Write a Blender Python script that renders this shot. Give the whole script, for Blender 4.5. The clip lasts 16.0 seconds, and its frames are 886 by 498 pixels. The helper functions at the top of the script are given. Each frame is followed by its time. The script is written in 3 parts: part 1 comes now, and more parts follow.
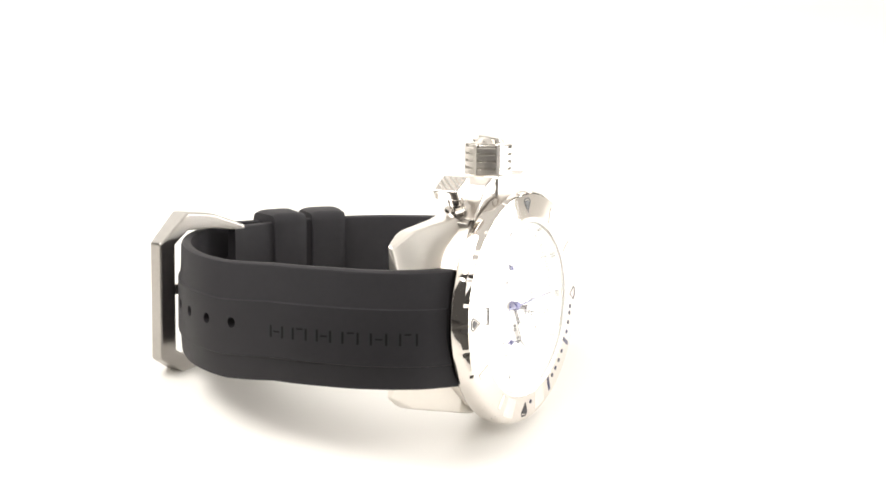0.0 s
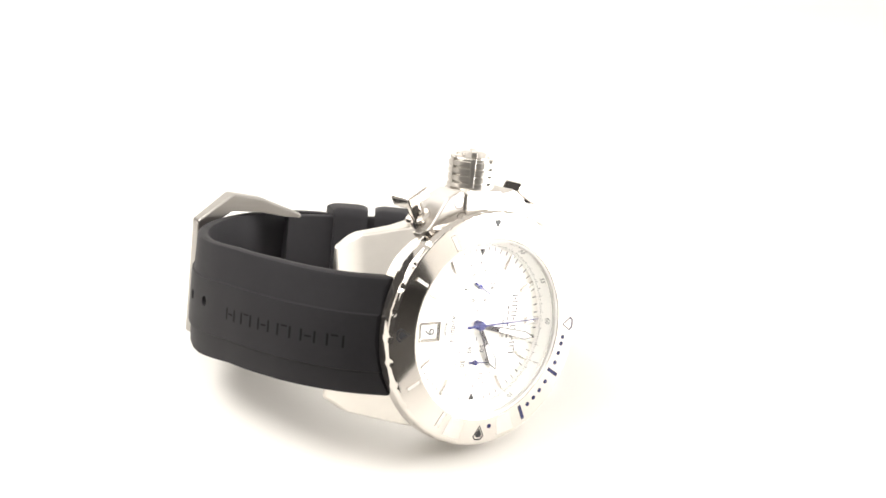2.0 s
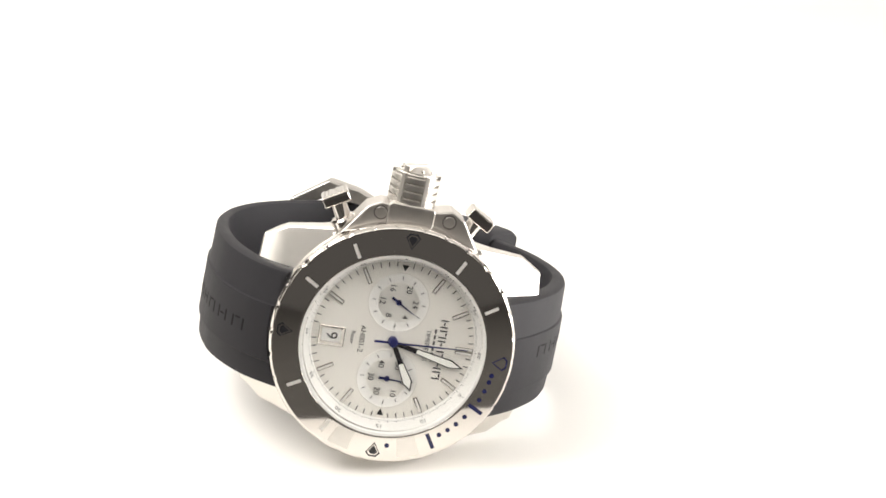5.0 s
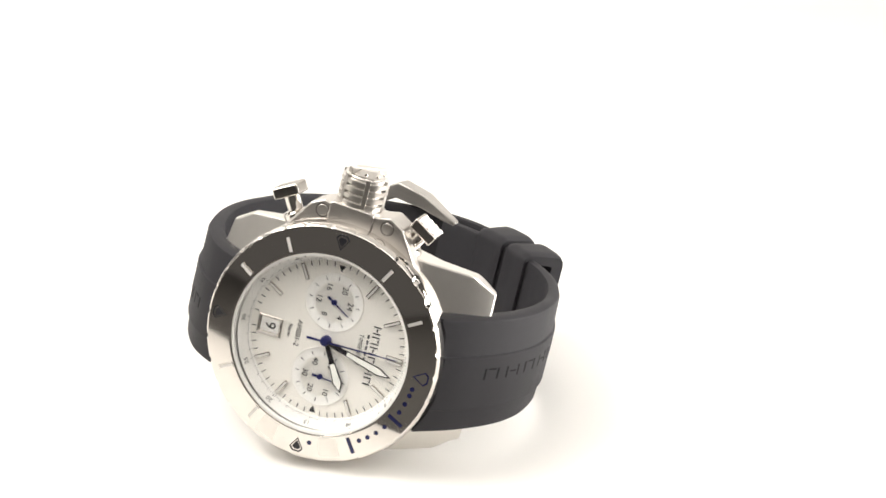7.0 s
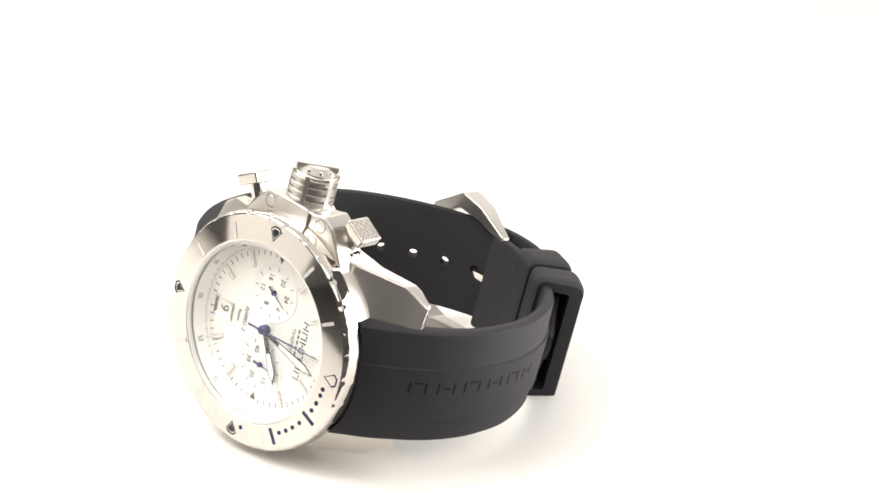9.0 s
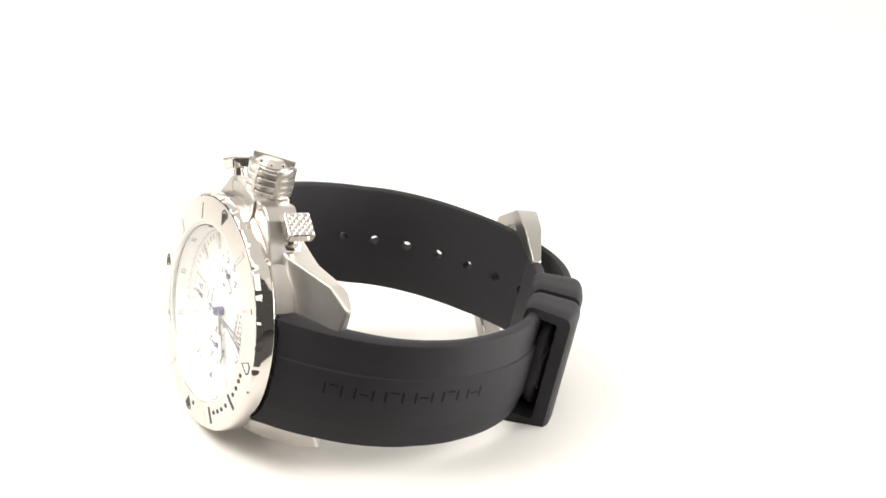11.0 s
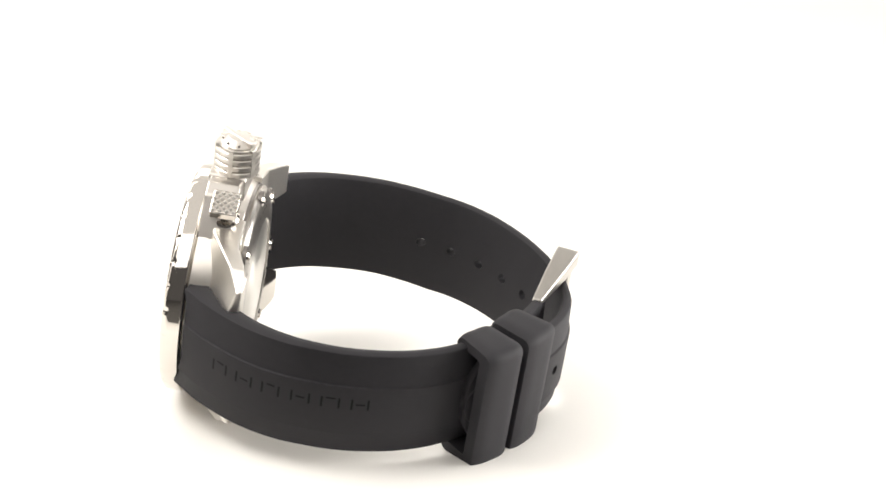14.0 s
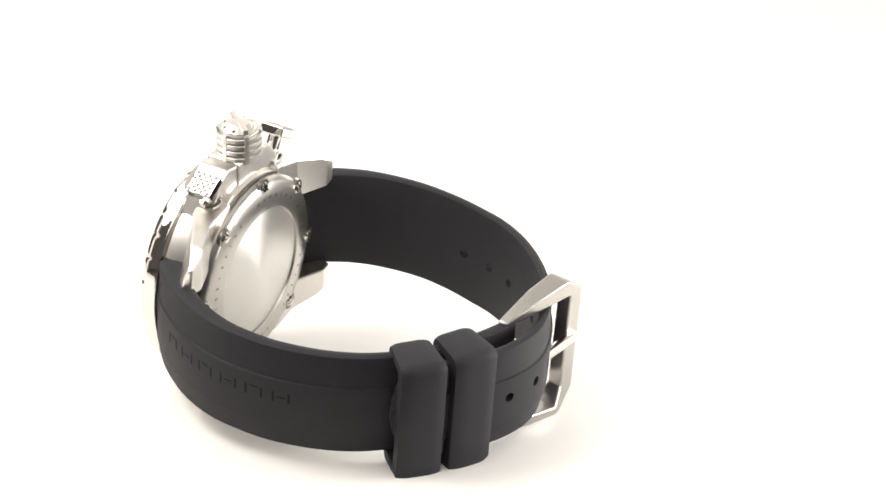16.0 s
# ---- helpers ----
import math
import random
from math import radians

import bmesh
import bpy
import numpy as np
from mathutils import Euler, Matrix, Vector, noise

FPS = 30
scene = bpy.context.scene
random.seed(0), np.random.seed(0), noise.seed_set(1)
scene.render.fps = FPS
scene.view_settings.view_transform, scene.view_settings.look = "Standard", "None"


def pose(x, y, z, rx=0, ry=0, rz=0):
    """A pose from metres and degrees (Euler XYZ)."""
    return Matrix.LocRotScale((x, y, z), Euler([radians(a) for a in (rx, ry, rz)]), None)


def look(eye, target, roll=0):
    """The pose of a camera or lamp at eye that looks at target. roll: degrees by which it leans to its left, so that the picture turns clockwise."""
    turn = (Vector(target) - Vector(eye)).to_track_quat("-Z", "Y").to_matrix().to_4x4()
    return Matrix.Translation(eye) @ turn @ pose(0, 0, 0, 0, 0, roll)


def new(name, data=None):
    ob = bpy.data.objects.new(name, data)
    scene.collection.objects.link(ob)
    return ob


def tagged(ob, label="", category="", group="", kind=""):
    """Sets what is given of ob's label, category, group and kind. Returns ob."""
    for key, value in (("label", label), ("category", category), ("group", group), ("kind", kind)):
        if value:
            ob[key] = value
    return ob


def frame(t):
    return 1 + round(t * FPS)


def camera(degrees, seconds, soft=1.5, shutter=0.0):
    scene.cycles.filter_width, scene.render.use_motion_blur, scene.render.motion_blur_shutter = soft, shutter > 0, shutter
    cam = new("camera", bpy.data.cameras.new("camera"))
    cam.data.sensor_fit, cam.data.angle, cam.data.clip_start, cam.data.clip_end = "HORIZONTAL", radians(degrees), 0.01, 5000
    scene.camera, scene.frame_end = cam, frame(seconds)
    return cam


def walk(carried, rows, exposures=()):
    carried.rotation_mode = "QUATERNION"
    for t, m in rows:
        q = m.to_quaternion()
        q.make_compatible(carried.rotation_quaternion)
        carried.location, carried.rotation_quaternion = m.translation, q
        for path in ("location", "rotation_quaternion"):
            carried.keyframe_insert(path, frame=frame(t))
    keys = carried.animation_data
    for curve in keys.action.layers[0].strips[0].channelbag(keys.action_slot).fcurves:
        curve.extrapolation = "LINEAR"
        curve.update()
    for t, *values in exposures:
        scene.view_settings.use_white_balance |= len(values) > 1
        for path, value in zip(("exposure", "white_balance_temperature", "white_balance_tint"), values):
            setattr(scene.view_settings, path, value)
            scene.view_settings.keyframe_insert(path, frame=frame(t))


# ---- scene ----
cam = camera(25.0, 16.0, soft=1.65)
FLOOR = 0.1773          # height of the lens above the tabletop
EYE = (0.0, -0.38236, FLOOR)
AIM = (EYE[0] + 0.040705, EYE[1] + 0.935457, EYE[2] - 0.350998)
walk(cam, [(0.0, look(EYE, AIM, 1.935)), (16.0, look(EYE, AIM, 1.935))])

# ---- world and light ----
world = bpy.data.worlds.new("studio_air")
scene.world = world
world.use_nodes = True
bg = world.node_tree.nodes["Background"]
bg.inputs[0].default_value = (1.0, 0.93, 0.87, 1)
bg.inputs[1].default_value = 0.10
scene.view_settings.exposure = 0.0


def softbox(name, eye, target, sx, sy, power, colour):
    lamp = bpy.data.lights.new(name, "AREA")
    lamp.shape, lamp.size, lamp.size_y, lamp.energy, lamp.color = "RECTANGLE", sx, sy, power, colour
    ob = new(name, lamp)
    ob.matrix_world = look(eye, target)
    return ob


softbox("softbox_top", (0.0, 0.42, 0.62), (0.0, 0.41, 0.0), 1.4, 1.5, 5.3, (1.0, 0.95, 0.875))
# added fill, no known lamp: brightens the far end of the paper
softbox("fill_back", (0.0, 0.80, 0.50), (0.0, 0.55, 0.0), 2.2, 0.3, 4.4, (1.0, 0.97, 0.93))
# added fill above the lens, no known lamp: lifts the dial
softbox("fill_front", (0.0, -0.55, 0.62), (0.0, 0.0, 0.03), 1.0, 0.45, 2.8, (1.0, 0.955, 0.89))
softbox("softbox_right", (0.30, -0.025, 0.072), (0.0, -0.025, 0.06), 0.27, 0.136, 1.7, (1.0, 0.975, 0.94))
softbox("softbox_left", (-0.27, -0.03, 0.37), (0.0, -0.02, 0.05), 0.28, 0.20, 1.9, (1.0, 0.968, 0.92))

# ---- materials ----


def mat(name, colour, rough=0.5, metal=0.0, var=0.0, scale=400.0, bump=0.0, bump_scale=2000.0, stretch=(1, 1, 1), spec=0.5, coat=0.0, aniso=0.0):
    """A procedural surface: a base colour with a fine and a broad variation, roughness that follows them, and a fine relief."""
    m = bpy.data.materials.new(name)
    m.use_nodes = True
    n, l = m.node_tree.nodes, m.node_tree.links
    p = n["Principled BSDF"]
    p.inputs["Base Color"].default_value = (*colour, 1)
    p.inputs["Roughness"].default_value = rough
    p.inputs["Metallic"].default_value = metal
    p.inputs["Specular IOR Level"].default_value = spec
    p.inputs["Coat Weight"].default_value = coat
    p.inputs["Anisotropic"].default_value = aniso
    if var or bump:
        co = n.new("ShaderNodeTexCoord")
        mp = n.new("ShaderNodeMapping")
        mp.inputs["Scale"].default_value = stretch
        l.new(co.outputs["Object"], mp.inputs["Vector"])
        fine, broad = n.new("ShaderNodeTexNoise"), n.new("ShaderNodeTexNoise")
        fine.inputs["Scale"].default_value, broad.inputs["Scale"].default_value = scale, scale / 9
        fine.inputs["Detail"].default_value = 4
        for tex in (fine, broad):
            l.new(mp.outputs["Vector"], tex.inputs["Vector"])
        mix = n.new("ShaderNodeMath")
        mix.operation = "MULTIPLY_ADD"
        l.new(fine.outputs["Fac"], mix.inputs[0])
        mix.inputs[1].default_value = 0.6
        l.new(broad.outputs["Fac"], mix.inputs[2])
        if var:
            ramp = n.new("ShaderNodeMapRange")
            ramp.inputs["From Min"].default_value, ramp.inputs["From Max"].default_value = 0.45, 1.15
            ramp.inputs["To Min"].default_value, ramp.inputs["To Max"].default_value = 1 - var, 1 + var
            l.new(mix.outputs[0], ramp.inputs["Value"])
            tint = n.new("ShaderNodeMix")
            tint.data_type, tint.blend_type = "RGBA", "MULTIPLY"
            tint.inputs["Factor"].default_value = 1
            tint.inputs["A"].default_value = (*colour, 1)
            l.new(ramp.outputs[0], tint.inputs["B"])
            l.new(tint.outputs["Result"], p.inputs["Base Color"])
            ro = n.new("ShaderNodeMath")
            ro.operation = "MULTIPLY"
            l.new(ramp.outputs[0], ro.inputs[0])
            ro.inputs[1].default_value = rough
            l.new(ro.outputs[0], p.inputs["Roughness"])
        if bump:
            grain = n.new("ShaderNodeTexNoise")
            grain.inputs["Scale"].default_value = bump_scale
            grain.inputs["Detail"].default_value = 3
            l.new(mp.outputs["Vector"], grain.inputs["Vector"])
            b = n.new("ShaderNodeBump")
            b.inputs["Strength"].default_value = bump
            b.inputs["Distance"].default_value = 0.0001
            l.new(grain.outputs["Fac"], b.inputs["Height"])
            l.new(b.outputs["Normal"], p.inputs["Normal"])
    return m


PAPER = mat("white_paper", (0.86, 0.842, 0.812), 0.75, var=0.012, scale=60, bump=0.15, bump_scale=900)
TABLE = mat("dark_tabletop", (0.05, 0.047, 0.044), 0.6, var=0.15, scale=40, bump=0.2, bump_scale=400)
RUBBER = mat("black_rubber", (0.028, 0.027, 0.0305), 0.6, var=0.12, scale=700, bump=0.25, bump_scale=3500, spec=0.16)
# darker copy of the rubber, for the shade inside engraved strokes
RUBBER_DARK = mat("engraving_shade_rubber", (0.0125, 0.0125, 0.0135), 0.72, var=0.1, scale=700, spec=0.10)
POLISHED = mat("polished_steel", (0.73, 0.695, 0.655), 0.07, 1.0, var=0.03, scale=300)
BRUSHED = mat("brushed_steel", (0.44, 0.42, 0.395), 0.36, 1.0, var=0.09, scale=900, bump=0.25, bump_scale=2600, stretch=(0.06, 1, 1))
BACKSTEEL = mat("caseback_steel", (0.57, 0.545, 0.51), 0.30, 1.0, var=0.05, scale=900, bump=0.1, bump_scale=2600)
SATIN = mat("satin_steel", (0.62, 0.59, 0.555), 0.38, 1.0, var=0.06, scale=900, bump=0.15, bump_scale=2600, stretch=(1, 1, 0.06))
LUGSTEEL = mat("soft_polished_steel", (0.76, 0.73, 0.685), 0.34, 1.0, var=0.04, scale=500)
MATTE = mat("frosted_silver", (0.80, 0.78, 0.75), 0.6, 0.5, var=0.04, scale=900)
RIBSTEEL = mat("ribbed_steel", (0.68, 0.65, 0.61), 0.34, 1.0, var=0.08, scale=700)
# steel with the shade of grooves, seats and strokes put into its colour
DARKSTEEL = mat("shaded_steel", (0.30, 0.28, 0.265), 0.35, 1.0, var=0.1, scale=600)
DIAL = mat("silver_dial", (0.89, 0.865, 0.81), 0.40, 0.22, var=0.02, scale=900)
SUNRAY = mat("turned_silver", (0.78, 0.76, 0.72), 0.36, 0.9, var=0.03, scale=900, aniso=0.8)
SUBDIAL = mat("turned_pale_silver", (0.90, 0.88, 0.83), 0.38, 0.6, var=0.03, scale=900, aniso=0.6)
WHITE = mat("white_print_ring", (0.82, 0.81, 0.78), 0.4, 0.0, var=0.02, scale=900)
BLACK = mat("black_print", (0.012, 0.012, 0.016), 0.4, var=0.1, scale=900)
GREY = mat("grey_print", (0.10, 0.10, 0.10), 0.5, var=0.1, scale=900)
NAVY = mat("navy_enamel", (0.012, 0.014, 0.07), 0.25, var=0.1, scale=900)
BLUED = mat("blued_steel", (0.028, 0.032, 0.16), 0.28, 0.7, var=0.1, scale=900)
NEEDLE = mat("dark_blued_steel", (0.055, 0.05, 0.06), 0.25, 0.8, var=0.1, scale=900)
LUME = mat("cream_lume", (0.83, 0.83, 0.78), 0.6, var=0.03, scale=900)
GLASS = mat("sapphire_glass", (1, 1, 1), 0.0)
GLASS.node_tree.nodes["Principled BSDF"].inputs["Transmission Weight"].default_value = 1.0
GLASS.node_tree.nodes["Principled BSDF"].inputs["IOR"].default_value = 1.5

for turned in (SUNRAY, SUBDIAL):
    turned.node_tree.nodes["Principled BSDF"].inputs["Anisotropic Rotation"].default_value = 0.25
    tangent = turned.node_tree.nodes.new("ShaderNodeTangent")
    tangent.direction_type, tangent.axis = "RADIAL", "Z"
    turned.node_tree.links.new(tangent.outputs[0], turned.node_tree.nodes["Principled BSDF"].inputs["Tangent"])

# ---- building helpers (shapes in millimetres) ----
MM = 0.001
SEAT = Matrix()         # where the shapes being built sit on the watch


def part(name, bm, material, parent, label="", sharp=32, flats=False, origin=None):
    """Links a bmesh, drawn in millimetres, as one mesh under a thing or a part."""
    bmesh.ops.recalc_face_normals(bm, faces=bm.faces[:])
    bm.transform(SEAT)
    if origin is not None:
        origin = SEAT @ Vector(origin)
        bmesh.ops.translate(bm, vec=-Vector(origin), verts=bm.verts[:])
    bmesh.ops.scale(bm, vec=(MM, MM, MM), verts=bm.verts[:])
    me = bpy.data.meshes.new(name)
    bm.to_mesh(me)
    bm.free()
    me.materials.append(material)
    me.polygons.foreach_set("use_smooth", [True] * len(me.polygons))
    me.set_sharp_from_angle(angle=radians(sharp))
    if flats:
        # broad faces keep their own normal, narrow bevels bend between them
        total = [Vector() for _ in me.vertices]
        for f in me.polygons:
            for v in f.vertices:
                total[v] += f.normal * (f.area * 1e6) ** 2
        for e in me.edges:
            e.use_edge_sharp = False
        me.normals_split_custom_set_from_vertices([t.normalized() if t.length > 0 else Vector((0, 0, 1)) for t in total])
    ob = new(name, me)
    ob.parent = parent
    if origin is not None:
        ob.location = Vector(origin) * MM
    if label:
        tagged(ob, label)
    return ob


def lathe(profile, n=96, m=None, closed=True):
    """Turns a profile of (radius, height) round z."""
    bm = bmesh.new()
    rings = []
    for r, z in profile:
        if r < 1e-6:
            rings.append([bm.verts.new((0, 0, z))])
        else:
            rings.append([bm.verts.new((r * math.cos(2 * math.pi * k / n), r * math.sin(2 * math.pi * k / n), z)) for k in range(n)])
    pairs = list(zip(rings, rings[1:]))
    if closed and len(rings[0]) > 1 and len(rings[-1]) > 1:
        pairs.append((rings[-1], rings[0]))
    for a, b in pairs:
        for k in range(n):
            j = (k + 1) % n
            if len(a) == 1 and len(b) == 1:
                continue
            if len(a) == 1:
                bm.faces.new((a[0], b[k], b[j]))
            elif len(b) == 1:
                bm.faces.new((a[k], a[j], b[0]))
            else:
                bm.faces.new((a[k], a[j], b[j], b[k]))
    if m is not None:
        bm.transform(m)
    return bm


def prism(outline, z0, z1, m=None, bevel=0.0):
    """A flat outline of (x, y) raised from z0 to z1."""
    bm = bmesh.new()
    low = [bm.verts.new((x, y, z0)) for x, y in outline]
    top = [bm.verts.new((x, y, z1)) for x, y in outline]
    bm.faces.new(low[::-1])
    bm.faces.new(top)
    for k in range(len(low)):
        j = (k + 1) % len(low)
        bm.faces.new((low[k], low[j], top[j], top[k]))
    soften(bm, bevel)
    if m is not None:
        bm.transform(m)
    return bm


def soften(bm, width, segments=2, angle=25):
    if width:
        bmesh.ops.recalc_face_normals(bm, faces=bm.faces[:])
        edges = [e for e in bm.edges if len(e.link_faces) == 2 and e.calc_face_angle(0) > radians(angle)]
        bmesh.ops.bevel(bm, geom=edges, offset=width, segments=segments, profile=0.6, affect="EDGES", clamp_overlap=True)


def box(sx, sy, sz, m=None, bevel=0.0):
    return prism([(-sx / 2, -sy / 2), (sx / 2, -sy / 2), (sx / 2, sy / 2), (-sx / 2, sy / 2)], -sz / 2, sz / 2, m, bevel)


def joined(*bms):
    out = bms[0]
    for b in bms[1:]:
        me = bpy.data.meshes.new("joint")
        b.to_mesh(me)
        b.free()
        out.from_mesh(me)
        bpy.data.meshes.remove(me)
    return out


def at(x, y, z, turn=0.0):
    return Matrix.Translation((x, y, z)) @ Matrix.Rotation(radians(turn), 4, "Z")


def frame_of(origin, ax, ay):
    """A pose from an origin and two axes."""
    ax, ay = Vector(ax).normalized(), Vector(ay).normalized()
    az = ax.cross(ay)
    m = Matrix((ax, ay, az)).transposed().to_4x4()
    m.translation = origin
    return m


def lettering(words, size, m, depth=0.06):
    """Words in the built-in font, centred, as a thin raised mesh."""
    cu = bpy.data.curves.new("words", "FONT")
    cu.body, cu.size, cu.align_x, cu.align_y, cu.extrude, cu.resolution_u = words, size, "CENTER", "CENTER", depth / 2, 3
    ob = bpy.data.objects.new("words", cu)
    scene.collection.objects.link(ob)
    dg = bpy.context.evaluated_depsgraph_get()
    me = bpy.data.meshes.new_from_object(ob.evaluated_get(dg))
    bm = bmesh.new()
    bm.from_mesh(me)
    bpy.data.objects.remove(ob)
    bpy.data.curves.remove(cu)
    bpy.data.meshes.remove(me)
    bm.transform(m)
    return bm


def spline(points, step=1.0):
    """A smooth plane curve through points, in about even steps."""
    p = [Vector(q) for q in points]
    p = [2 * p[0] - p[1]] + p + [2 * p[-1] - p[-2]]
    dense = []
    for i in range(1, len(p) - 2):
        a, b, c, d = p[i - 1:i + 3]
        for k in range(24):
            t = k / 24
            dense.append(0.5 * (2 * b + (c - a) * t + (2 * a - 5 * b + 4 * c - d) * t * t + (3 * b - a - 3 * c + d) * t ** 3))
    dense.append(p[-2])
    run = [0.0]
    for a, b in zip(dense, dense[1:]):
        run.append(run[-1] + (b - a).length)
    count = max(4, int(run[-1] / step))
    out, j = [], 0
    for k in range(count + 1):
        s = run[-1] * k / count
        while j < len(run) - 2 and run[j + 1] < s:
            j += 1
        f = (s - run[j]) / max(1e-9, run[j + 1] - run[j])
        out.append(dense[j].lerp(dense[j + 1], f))
    return out, run[-1]


def lerp_rows(rows, s):
    """Linear reading of rows (s, value, ...) at s."""
    if s <= rows[0][0]:
        return rows[0][1:]
    for a, b in zip(rows, rows[1:]):
        if s <= b[0]:
            f = (s - a[0]) / (b[0] - a[0])
            return tuple(x + (y - x) * f for x, y in zip(a[1:], b[1:]))
    return rows[-1][1:]


class Strap:
    """The inner face of a strap as a curve in (x, z), with its outward normals."""

    def __init__(self, points, sizes, out):
        self.line, self.length = spline(points, 0.8)
        self.sizes, self.out = sizes, out

    def place(self, s):
        """Inner point, tangent and outward normal at s millimetres."""
        f = max(0.0, min(0.99999, s / self.length)) * (len(self.line) - 1)
        k = int(f)
        p = self.line[k].lerp(self.line[k + 1], f - k)
        lo, hi = self.line[max(0, k - 1)], self.line[min(len(self.line) - 1, k + 2)]
        t = (hi - lo).normalized()
        n = Vector((-t.y, t.x)) * self.out
        return p, t, n

    def size(self, s):
        return lerp_rows(self.sizes, s)

    def seat(self, s, y, lift):
        """A pose on the outer side: x along the strap, y across, z outward."""
        p, t, n = self.place(s)
        q = p + n * lift
        return frame_of((q.x, y, q.y), (t.x, 0, t.y), (0, self.out, 0))

    def mesh(self, s0, s1, rounded_tip=0.0):
        bm = bmesh.new()
        rings = []
        count = int((s1 - s0) / 0.8)
        for k in range(count + 1):
            s = s0 + (s1 - s0) * k / count
            p, t, n = self.place(s)
            hw, th, yc = self.size(s)
            if rounded_tip and s1 - s < rounded_tip:
                d = (rounded_tip - (s1 - s)) / rounded_tip
                hw *= max(0.12, math.sqrt(max(0.0, 1 - d * d * 0.97)))
            top, low = min(4.2, hw * 0.4), min(6.6, hw * 0.6)
            e = min(0.9, hw * 0.2)
            def side(hb):
                return [(hw - e, 0), (hw - e * 0.3, 0.25), (hw, 0.9), (hw, th - 1.6), (hw - e * 0.35, th - 0.95), (hw - e, th - 0.7),
                        (hb + 0.4, th - 0.5), (hb + 0.18, th - 0.4), (hb, th - 0.05), (hb - 0.25, th)]
            ring = side(top) + [(-y, u) for y, u in side(low)[::-1]]
            rings.append([bm.verts.new((p.x + n.x * u, yc + y, p.y + n.y * u)) for y, u in ring])
        for a, b in zip(rings, rings[1:]):
            for k in range(len(a)):
                j = (k + 1) % len(a)
                bm.faces.new((a[k], a[j], b[j], b[k]))
        bm.faces.new(rings[0][::-1])
        bm.faces.new(rings[-1])
        return bm


def pierced(ob, cutters):
    """Cuts the cutters' shapes out of a part's mesh for good."""
    tool = part("cutter", joined(*cutters), RUBBER_DARK, None)
    mod = ob.modifiers.new("cut", "BOOLEAN")
    mod.object, mod.solver, mod.operation = tool, "EXACT", "DIFFERENCE"
    dg = bpy.context.evaluated_depsgraph_get()
    me = bpy.data.meshes.new_from_object(ob.evaluated_get(dg))
    ob.modifiers.clear()
    ob.data = me
    me.polygons.foreach_set("use_smooth", [True] * len(me.polygons))
    me.set_sharp_from_angle(angle=radians(32))
    bpy.data.objects.remove(tool)


# ---- tabletop with its sweep ----


def build_sweep():
    bm = bmesh.new()
    line = [(-0.10, 0.0), (-0.05, 0.0), (0.0, 0.0), (0.2, 0.0), (0.65, 0.0)]
    for k in range(1, 13):
        a = math.pi / 2 * k / 12
        line.append((0.65 + 0.28 * math.sin(a), 0.28 - 0.28 * math.cos(a)))
    line += [(0.93, 0.6), (0.93, 1.0)]
    cols = []
    for x in (-0.75, -0.4, -0.2, -0.12, -0.06, 0.0, 0.06, 0.12, 0.2, 0.4, 0.75):
        lip = -0.066 - 2.2 * min(abs(x), 0.16) ** 2      # unseen front edge, bowed and cut back so the bezel reflects dark
        cols.append([bm.verts.new((x, max(y, lip) if k else lip, z)) for k, (y, z) in enumerate(line)])
    for a, b in zip(cols, cols[1:]):
        for k in range(len(line) - 1):
            bm.faces.new((a[k], a[k + 1], b[k + 1], b[k]))
    me = bpy.data.meshes.new("backdrop")
    bm.to_mesh(me)
    bm.free()
    me.materials.append(PAPER)
    me.polygons.foreach_set("use_smooth", [True] * len(me.polygons))
    ob = new("backdrop", me)
    mod = ob.modifiers.new("thickness", "SOLIDIFY")
    mod.thickness, mod.offset = 0.002, -1 
    tagged(ob, "seamless white paper sweep under and behind the watch", "backdrop", kind="structure")


build_sweep()


# unseen table, added so the bezel mirrors something dark in front
def build_table():
    bm = prism([(-1100, -900), (1100, -900), (1100, 1000), (-1100, 1000)], -45, -15)
    bmesh.ops.scale(bm, vec=(0.001, 0.001, 0.001), verts=bm.verts[:])
    me = bpy.data.meshes.new("table")
    bm.to_mesh(me)
    bm.free()
    me.materials.append(TABLE)
    tagged(new("table", me), "unseen dark grey table, added under the paper sweep", "table", kind="structure")


build_table()


def build_panel(name, outline):
    """An unseen white reflector card beside the lens, added to brighten the bezel's reflection."""
    bm = prism(outline, 0, 300)
    bmesh.ops.scale(bm, vec=(0.001, 0.001, 0.001), verts=bm.verts[:])
    me = bpy.data.meshes.new(name)
    bm.to_mesh(me)
    bm.free()
    me.materials.append(PAPER)
    tagged(new(name, me), "unseen white reflector card, added beside the lens", "wall", kind="structure")


# reflector ends set where the bezel's reflection turns from bright to dark
build_panel("reflector_right", [(300, -112), (274, -168), (277, -170), (303, -113)])
build_panel("reflector_left", [(-320, -30), (-286, -126), (-289, -127), (-323, -31)])

# ---- the watch: x to twelve o'clock, y to the crown, z out of the dial ----
watch = tagged(new("wristwatch"), "steel chronograph with silver dial and black rubber strap, on its side", "watch")


